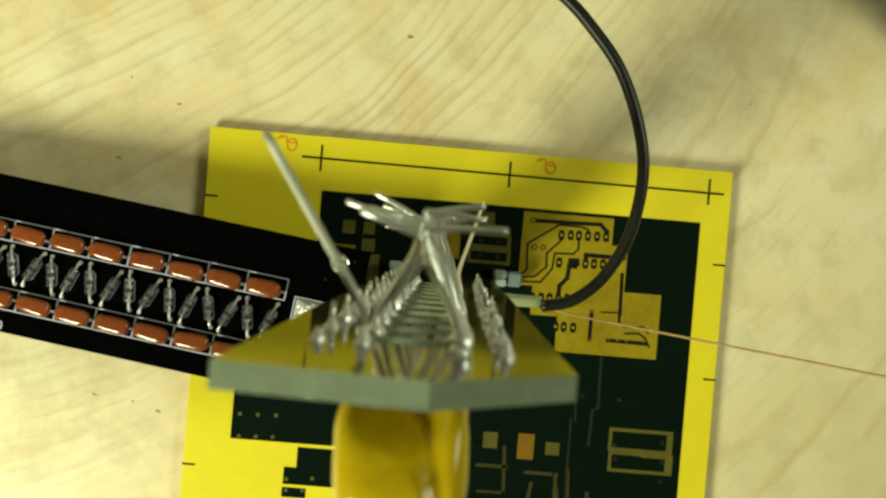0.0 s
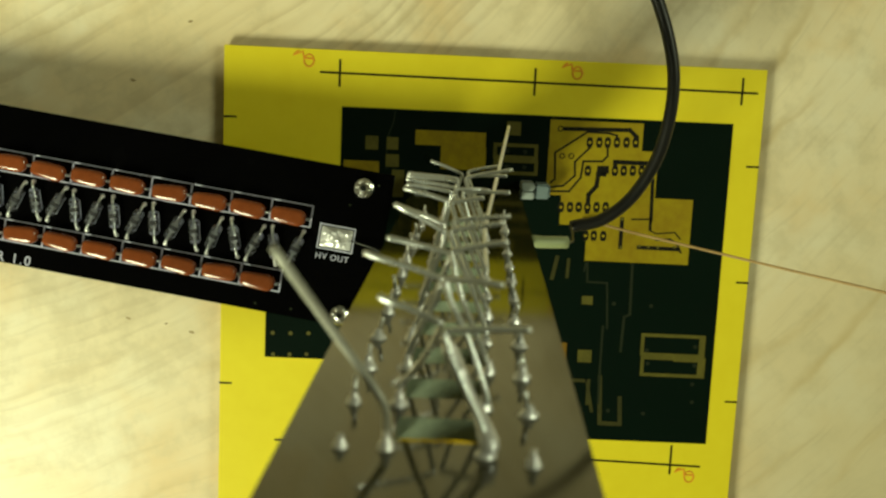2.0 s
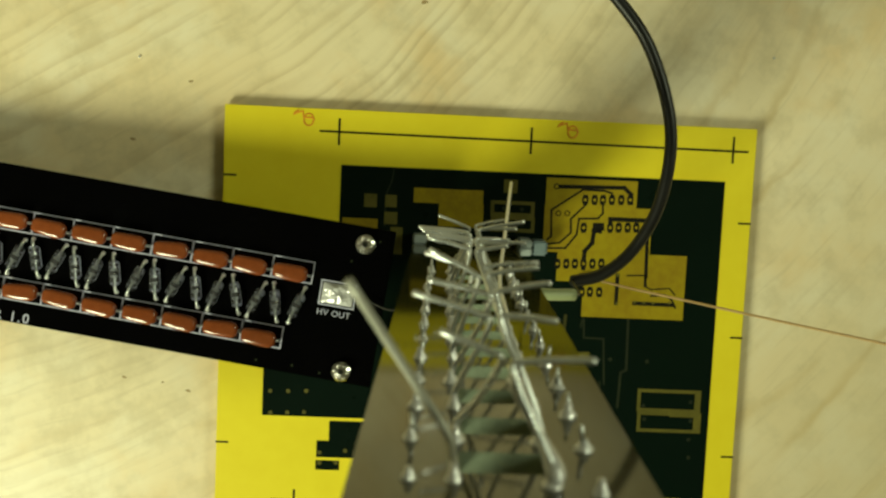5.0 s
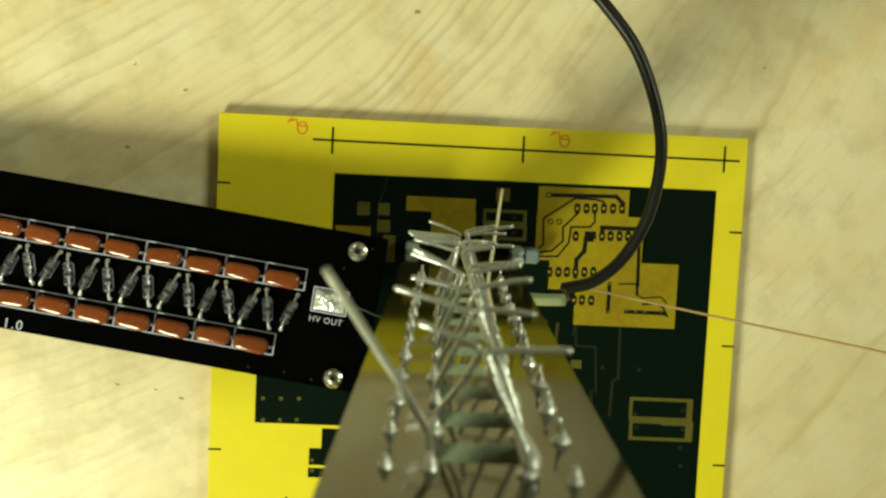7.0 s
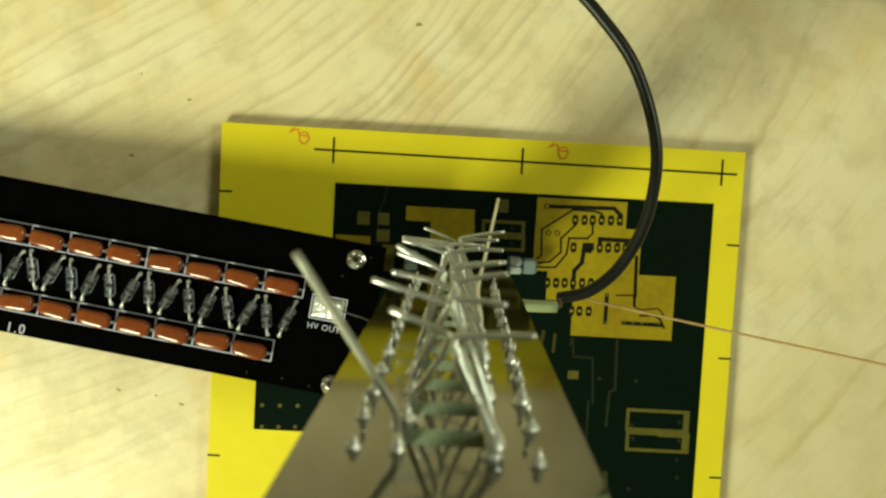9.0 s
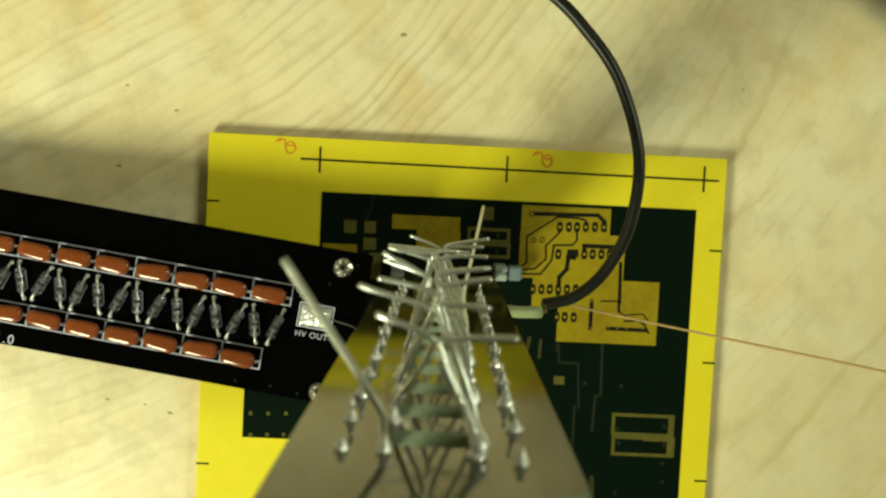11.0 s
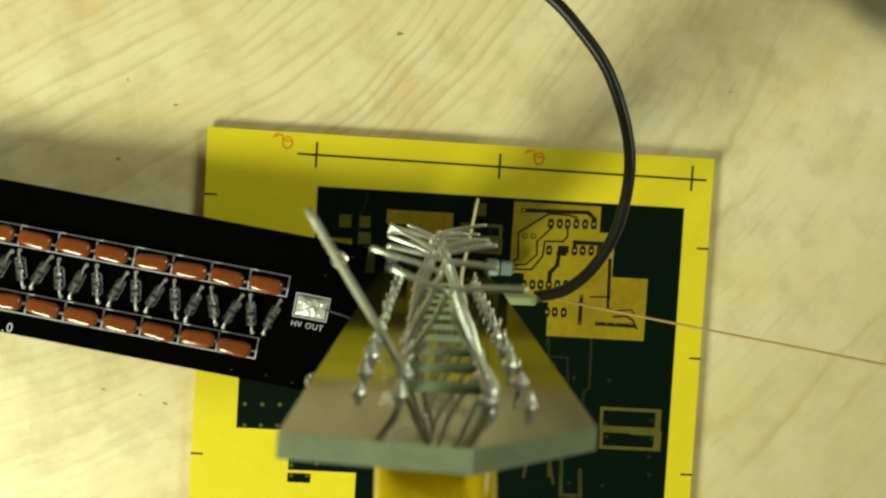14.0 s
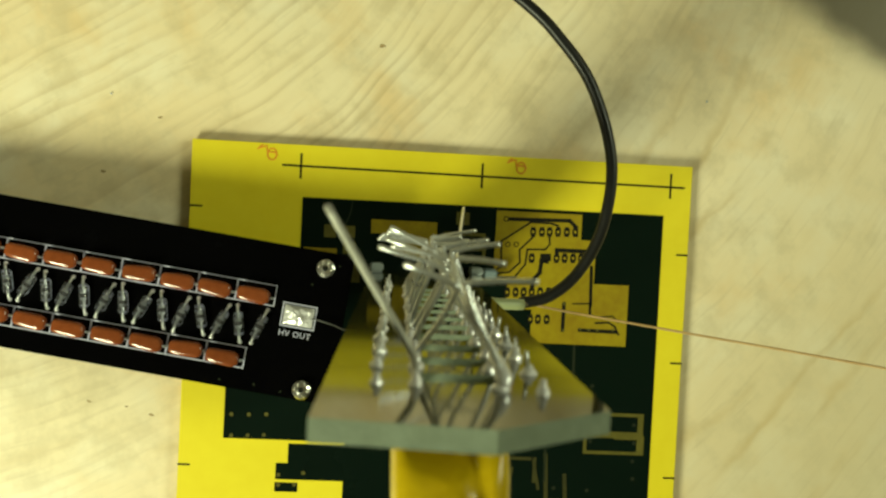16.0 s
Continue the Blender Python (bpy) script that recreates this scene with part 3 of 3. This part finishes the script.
def pan_screw(m, length):
    s = empty("pan_head_screw", m, label="bright steel cross-head screw in the black board", category="screw", group="screws of the black board")
    bm = lathe([(2.45, 0.0), (2.5, 0.6), (2.2, 1.3), (1.5, 1.75), (0.6, 1.95)], 20)
    part("head", bm, STEEL, s, smooth=False)
    # flat black disc painted for the socket's shade
    part("socket", lathe([(0.75, 1.94), (0.7, 2.0)], 6), INK, s, "flat black disc for the shade in the socket")
    # six bumps added to give the round head its glints
    for a in range(6):
        part("glint_bump", lathe([(0.62, 0.9), (0.52, 1.8), (0.15, 2.15)], 8, at=(1.6 * math.cos(a * 1.047), 1.6 * math.sin(a * 1.047), 0)), STEEL, s, smooth=True)
    part("standoff", lathe([(2.4, -length), (2.4, -1.61)], 6), STEEL, s, "hexagonal metal standoff")
    return s


for (sx, sy), reach in ((local(-15.8, 1.1), 22.5), (local(-20.3, -28.6), 24.5)):
    pan_screw(BM @ pose(sx * MM, sy * MM, 0), reach)
for vx, vy in ((-32.0, -28.0), (-25.5, -29.4), (-12.5, 1.8), (-40.5, -27.2), (-19.0, -3.0)):
    lx, ly = local(vx, vy)
    part("via", disc(lx, ly, 0.3, 0.004, 0.05, n=8), FAINT_MAT, mult)

# ---- upright spark gap ladder ----
SLOPE = 0.045
PLATE_T = 2.0


def xc(z):
    """Middle of the leaning plate at a height."""
    return 0.1 + SLOPE * (192.5 - z)


plate = empty("spark_gap_board", label="tall amber laminate strip standing upright with slots and bent wire gaps", category="circuit board")
ROWS = 12
STEP = 12.3
pad_z = [192.5 - STEP * k for k in range(ROWS)]
slots = [(z - 6.8, z - 0.4) for z in pad_z[:-1]]


def plate_mesh():
    """The strip with its slots, as cells on a grid of heights by widths."""
    bm = bmesh.new()
    zs = [0.0]
    for lo, hi in reversed(slots):
        zs += [lo, hi]
    def top(x):
        return 212.5 + (x + 13.0) * 0.16 if x < 2.0 else 214.9 - (x - 2.0) * 0.96
    xs = [-12.9, -3.6, 2.0, 4.4, 12.9]
    cache = {}
    def vert(x, z, y, toprow=False):
        key = (x, z, y, toprow)
        if key not in cache:
            zz = top(x) if toprow else z
            cache[key] = bm.verts.new(V(x + xc(zz), y, zz))
        return cache[key]
    solid = lambda i, j: 0 <= i < len(xs) - 1 and 0 <= j < len(zs) and not (1 <= i <= 2 and j % 2 == 1)
    n = len(zs)
    for j in range(n):
        for i in range(len(xs) - 1):
            if not solid(i, j):
                continue
            tr = j == n - 1
            x0, x1, z0, z1 = xs[i], xs[i + 1], zs[j], zs[j + 1] if not tr else 0
            for y, flip in ((0.0, False), (-PLATE_T, True)):
                q = [vert(x0, z0, y), vert(x1, z0, y), vert(x1, z1, y, tr), vert(x0, z1, y, tr)]
                bm.faces.new(q[::-1] if not flip else q).material_index = 0
            for di, dj, a, b in ((-1, 0, (x0, z0, False), (x0, z1, tr)), (1, 0, (x1, z1, tr), (x1, z0, False)), (0, -1, (x1, z0, False), (x0, z0, False)), (0, 1, (x0, z1, tr), (x1, z1, tr))):
                if not solid(i + di, j + dj):
                    f = bm.faces.new((vert(a[0], a[1], 0.0, a[2]), vert(b[0], b[1], 0.0, b[2]), vert(b[0], b[1], -PLATE_T, b[2]), vert(a[0], a[1], -PLATE_T, a[2])))
                    f.material_index = 1
    bmesh.ops.recalc_face_normals(bm, faces=bm.faces)
    return bm


part("strip", plate_mesh(), [LAMINATE, EDGE], plate, "glossy amber laminate with pale cut edges")


def joint_mesh(seed, r=1.0, h=1.5):
    """A pointed, lumpy solder joint that stands out from the strip along +y."""
    rg = random.Random(seed)
    bm = bmesh.new()
    prof = [(1.0, 0.0), (0.95, 0.22), (0.7, 0.45), (0.5, 0.7), (0.42, 1.0)]
    rings = []
    for rr, hh in prof:
        rings.append([bm.verts.new(V(r * rr * (1 + rg.uniform(-0.15, 0.15)) * math.cos(k * 0.628), h * hh, r * rr * 1.15 * (1 + rg.uniform(-0.15, 0.15)) * math.sin(k * 0.628))) for k in range(10)])
    for a, b in zip(rings, rings[1:]):
        for k in range(10):
            bm.faces.new((a[k], a[(k + 1) % 10], b[(k + 1) % 10], b[k]))
    bm.faces.new(rings[-1])
    bmesh.ops.recalc_face_normals(bm, faces=bm.faces)
    return bm


# sideways place of the four columns of joints, and how much higher each one sits
COLUMNS = [(-7.95, 2.0), (-4.1, 1.9), (4.2, 2.6), (7.85, 3.9)]
joints = []
for k, z in enumerate(pad_z):
    for col, (dx, dz) in enumerate(COLUMNS):
        z = pad_z[k] + dz
        m = pose((xc(z) + dx + rng.uniform(-0.25, 0.25)) * MM, 0, (z + rng.uniform(-0.5, 0.5)) * MM, 0, rng.uniform(0, 360), 0)
        if len(joints) < 6:
            ob = part("solder_joint", joint_mesh(len(joints), 0.66 + 0.09 * (len(joints) % 3), 1.1 + 0.35 * (len(joints) % 2)), SOLDER, plate, smooth=True)
            ob.matrix_basis = m
            joints.append(ob)
        else:
            twin("solder_joint", rng.choice(joints), plate, m)
        if col in (0, 3) and k:
            part("lead_end", tube([(xc(z) + dx, 0.5, z), (xc(z) + dx + rng.uniform(-0.4, 0.4), 2.5, z + rng.uniform(-0.5, 0.8))], 0.24, 1, 6), TIN, plate, smooth=True)

# electrodes: the place of the bend and of the free tip, one for each gap, from the top down
LEFT = [((-0.3, 9.3, 188.0), (-5.4, 11.2, 187.2)), ((-0.1, 10.2, 173.0), (-7.6, 12.3, 172.1)), ((0.9, 10.9, 162.0), (-5.7, 12.1, 160.9)), ((0.4, 11.2, 149.0), (-5.4, 14.2, 148.5)),
        ((0.6, 10.2, 136.0), (-5.4, 12.2, 134.3)), ((0.9, 11.9, 124.0), (-4.8, 13.2, 123.3)), ((1.8, 11.8, 112.0), (-4.6, 12.5, 112.0)), ((2.8, 11.0, 100.0), (-4.9, 12.0, 100.0)),
        ((3.4, 10.7, 88.0), (-5.0, 11.3, 88.0)), ((3.8, 10.0, 76.0), (-5.0, 10.5, 76.3)), ((4.9, 9.6, 64.0), (-0.9, 11.8, 64.0))]
RIGHT = [((0.5, 10.2, 194.0), (7.2, 10.4, 193.9)), ((0.7, 12.0, 181.0), (5.8, 11.4, 181.1)), ((1.5, 12.1, 167.0), (7.0, 13.1, 167.0)), ((1.6, 12.2, 154.0), (7.3, 13.2, 153.8)),
         ((2.2, 11.4, 140.0), (9.2, 12.1, 139.5)), ((2.2, 12.2, 128.0), (6.3, 12.9, 128.0)), ((3.0, 12.6, 115.0), (7.9, 12.3, 114.0)), ((4.4, 11.1, 106.0), (11.5, 11.2, 106.0)),
         ((5.3, 11.8, 91.0), (12.9, 13.4, 90.8)), ((6.2, 10.9, 79.0), (12.8, 11.2, 80.0)), ((6.6, 10.4, 66.0), (12.0, 11.6, 66.0))]


def electrode(foot, bend, tip, radius):
    """A wire that leaves its joint, leans over to the gap and is bent out sideways."""
    f, b, t = Vector(foot), Vector(bend), Vector(tip)
    b.x += 0.75 if t.x < b.x else -0.65
    leg, arm = (f - b).normalized(), (t - b).normalized()
    side = Vector((rng.uniform(-0.35, 0.35), 0, rng.uniform(-0.5, 0.5)))
    pts = [f, f + Vector((leg.x * -0.4, 1.4, 0)), f.lerp(b, 0.5) + side + Vector((f.x - b.x, 0, 0)) * 0.03, b + leg * 3.2 + side * 0.3, b + leg * 1.5 + arm * 0.12, b + leg * 0.32 + arm * 0.32, b + arm * 1.5 + leg * 0.12, b + arm * 3.2, b.lerp(t, 0.75) + side * 0.4, t]
    return tube(pts, radius, 4, 10)


for k in range(ROWS - 1):
    zl, zr = pad_z[k + 1] + 1.9, pad_z[k] + 2.6
    for foot, (bend, tip) in (((xc(zl) - 4.1, 0.2, zl), LEFT[k]), ((xc(zr) + 4.2, 0.2, zr), RIGHT[k])):
        part("electrode_wire", electrode(foot, bend, tip, 0.30), TIN, plate, "bent tinned wire electrode", True)
# the uppermost leg is thick with solder that has run along it
z = pad_z[0] + 2.6
coat = tube([(xc(z) + 4.3, 0.3, z), (xc(z) + 4.1, 1.6, z - 0.4), (2.9, 4.0, z - 2.0), (1.6, 6.3, z - 3.2), (0.6, 8.6, z - 2.2)], 0.78, 6, 12, taper=lambda u: 0.95 - 0.35 * u + 0.22 * math.sin(9 * u))
part("solder_coat", coat, SOLDER, plate, "lumpy bright solder run along the uppermost wire", True)
top_wire = [(xc(194) - 4.1, 0.3, 194.4), (xc(194) - 4.2, 1.5, 192.6), (-4.4, 2.7, 191.4), (-5.6, 4.7, 191.4), (-8.9, 9.8, 193.6), (-13.3, 16.7, 196.6)]
DULL = material("dull_tinned_wire", (0.43, 0.43, 0.38), 0.55, metal=0.6, second=(0.33, 0.33, 0.28), scale=300)
part("output_wire", tube(top_wire, 0.38, 5, 10), DULL, plate, "long straight dull output wire", True)


def yellow_capacitor(m):
    c = empty("yellow_capacitor", m, label="large glossy yellow dipped capacitor behind the upright strip", category="capacitor", group="yellow capacitors behind the strip")
    bm = bmesh.new()
    bmesh.ops.create_uvsphere(bm, u_segments=40, v_segments=26, radius=1.0)
    for v in bm.verts:
        x, y, z = v.co
        e = lambda q, k: math.copysign(abs(q) ** k, q)
        p = V(5.9 * e(x, 0.7), 6.6 * e(y, 0.6), 4.6 * e(z, 0.7))
        fold = 4.2 * math.exp(-(x / 0.62) ** 2 - ((y - 0.5) / 0.42) ** 2) * max(0.0, z) ** 0.5 + 0.9 * math.exp(-((x - 0.3 + 0.4 * y) / 0.13) ** 2) * max(0.0, z)
        v.co = p + Vector((0, 0, -fold * MM)) + 0.0003 * noise.noise_vector(p * 120)
    part("body", bm, CAP_YELLOW, c, smooth=True)
    for sx in (-1, 1):
        part("lead", tube([(sx * 4.2, 4.5, 0.6), (sx * 4.2, 6.6, 0.4), (sx * 4.2, 8.0, 0.3)], 0.35, 3, 8), TIN, c, smooth=True)
    return c


for k in range(3):
    yellow_capacitor(pose((xc(pad_z[k]) - 0.2) * MM, -9.6 * MM, (pad_z[k] - 1.0) * MM, 0, 0, 4 - 3 * k))
# ---- base blocks ----
BLUE_BLOCK = material("blue_grey_plastic", (0.20, 0.26, 0.28), 0.3, second=(0.14, 0.19, 0.21), scale=200)
for bx0, bx1 in ((-4.6, -1.2), (21.8, 25.1)):
    for by in (1.25, -0.85):
        b = empty("corner_block", label="small grey-blue plastic block clamping the strip's foot", category="block", group="blocks at the foot of the strip")
        part("body", box(bx0, by - 0.98, 0.1, bx1, by + 0.98, 7.0, 0.35), GREY_BLOCK, b)
clip = empty("side_clip", label="blue-grey plastic clip beside the strip's foot", category="clip")
part("body", box(25.2, -1.7, 0.1, 29.0, 2.0, 6.2, 0.5), BLUE_BLOCK, clip)

# ---- cables and wires ----
cable = empty("black_cable", label="thick black cable arching over the yellow board", category="cable")
part("jacket", tube([(-190, 128, TABLE_Z + 1.6), (-130, 125, TABLE_Z + 1.5), (-75, 115, 8), (-30, 99, 24), (2.5, 84.2, 33), (26.9, 67.5, 36), (36.8, 58.5, 37), (45.0, 47.6, 37), (50.7, 31.1, 36), (50.0, 15.6, 34.5), (45.3, 4.2, 32.5), (38.6, -2.4, 31.5), (31.4, -4.6, 31.0)], 1.40, 8, 14), RUBBER, cable, smooth=True)
sleeve = empty("insulating_sleeve", label="short pale green insulating sleeve stuck to the strip's edge", category="sleeve")
part("tube", tube([(18.4, -1.3, 74.8), (20.6, -1.45, 74.5), (25.3, -1.5, 73.2)], 1.15, 3, 14), TUBE, sleeve, smooth=True)
part("lead", tube([(25.5, -1.5, 73.3), (27.0, -1.9, 68.0), (29.6, -3.2, 46.0), (31.4, -4.5, 32.0)], 0.3, 5, 8), DARK_WIRE, sleeve, smooth=True)
copper = empty("copper_wire", label="thin enamelled copper wire running off over the table", category="wire")
part("strand", tube([(38, -6.9, 0.4), (43, -7.5, 5), (50, -8.0, 15), (62, -8.7, 29.5), (75, -9.5, 45), (90, -10.4, 62), (115, -12.2, 90), (180, -18, 150), (260, -26, 120), (330, -34, 30), (360, -38, TABLE_Z + 0.3), (420, -44, TABLE_Z + 0.3)], 0.31, 8, 8), COPPER, copper, smooth=True)
thin = empty("output_lead", label="thin dark wire from the solder pad to the strip", category="wire")
part("strand", tube([(-18.5, -11.2, 24.4), (-14, -12.2, 25.5), (-8, -13.5, 26), (2, -8, 28), (6, -3, 30)], 0.22, 6, 8), DARK_WIRE, thin, smooth=True)
# tinned wire made paler and less metallic, its glint put into the colour
GLINT_TIN = material("glint_tin_wire", (0.94, 0.95, 0.97), 0.3, metal=0.35, second=(0.84, 0.85, 0.86), scale=300)
ant = empty("stiff_wire", label="bright stiff wire hanging down from the upright strip", category="wire")
part("strand", tube([(7.9, 0.2, 117.5), (7.9, 1.6, 115), (8.3, 3.9, 99), (11.0, 9.1, 76.5), (15.5, 17.7, 40.0)], 0.36, 5, 8), GLINT_TIN, ant, smooth=True)
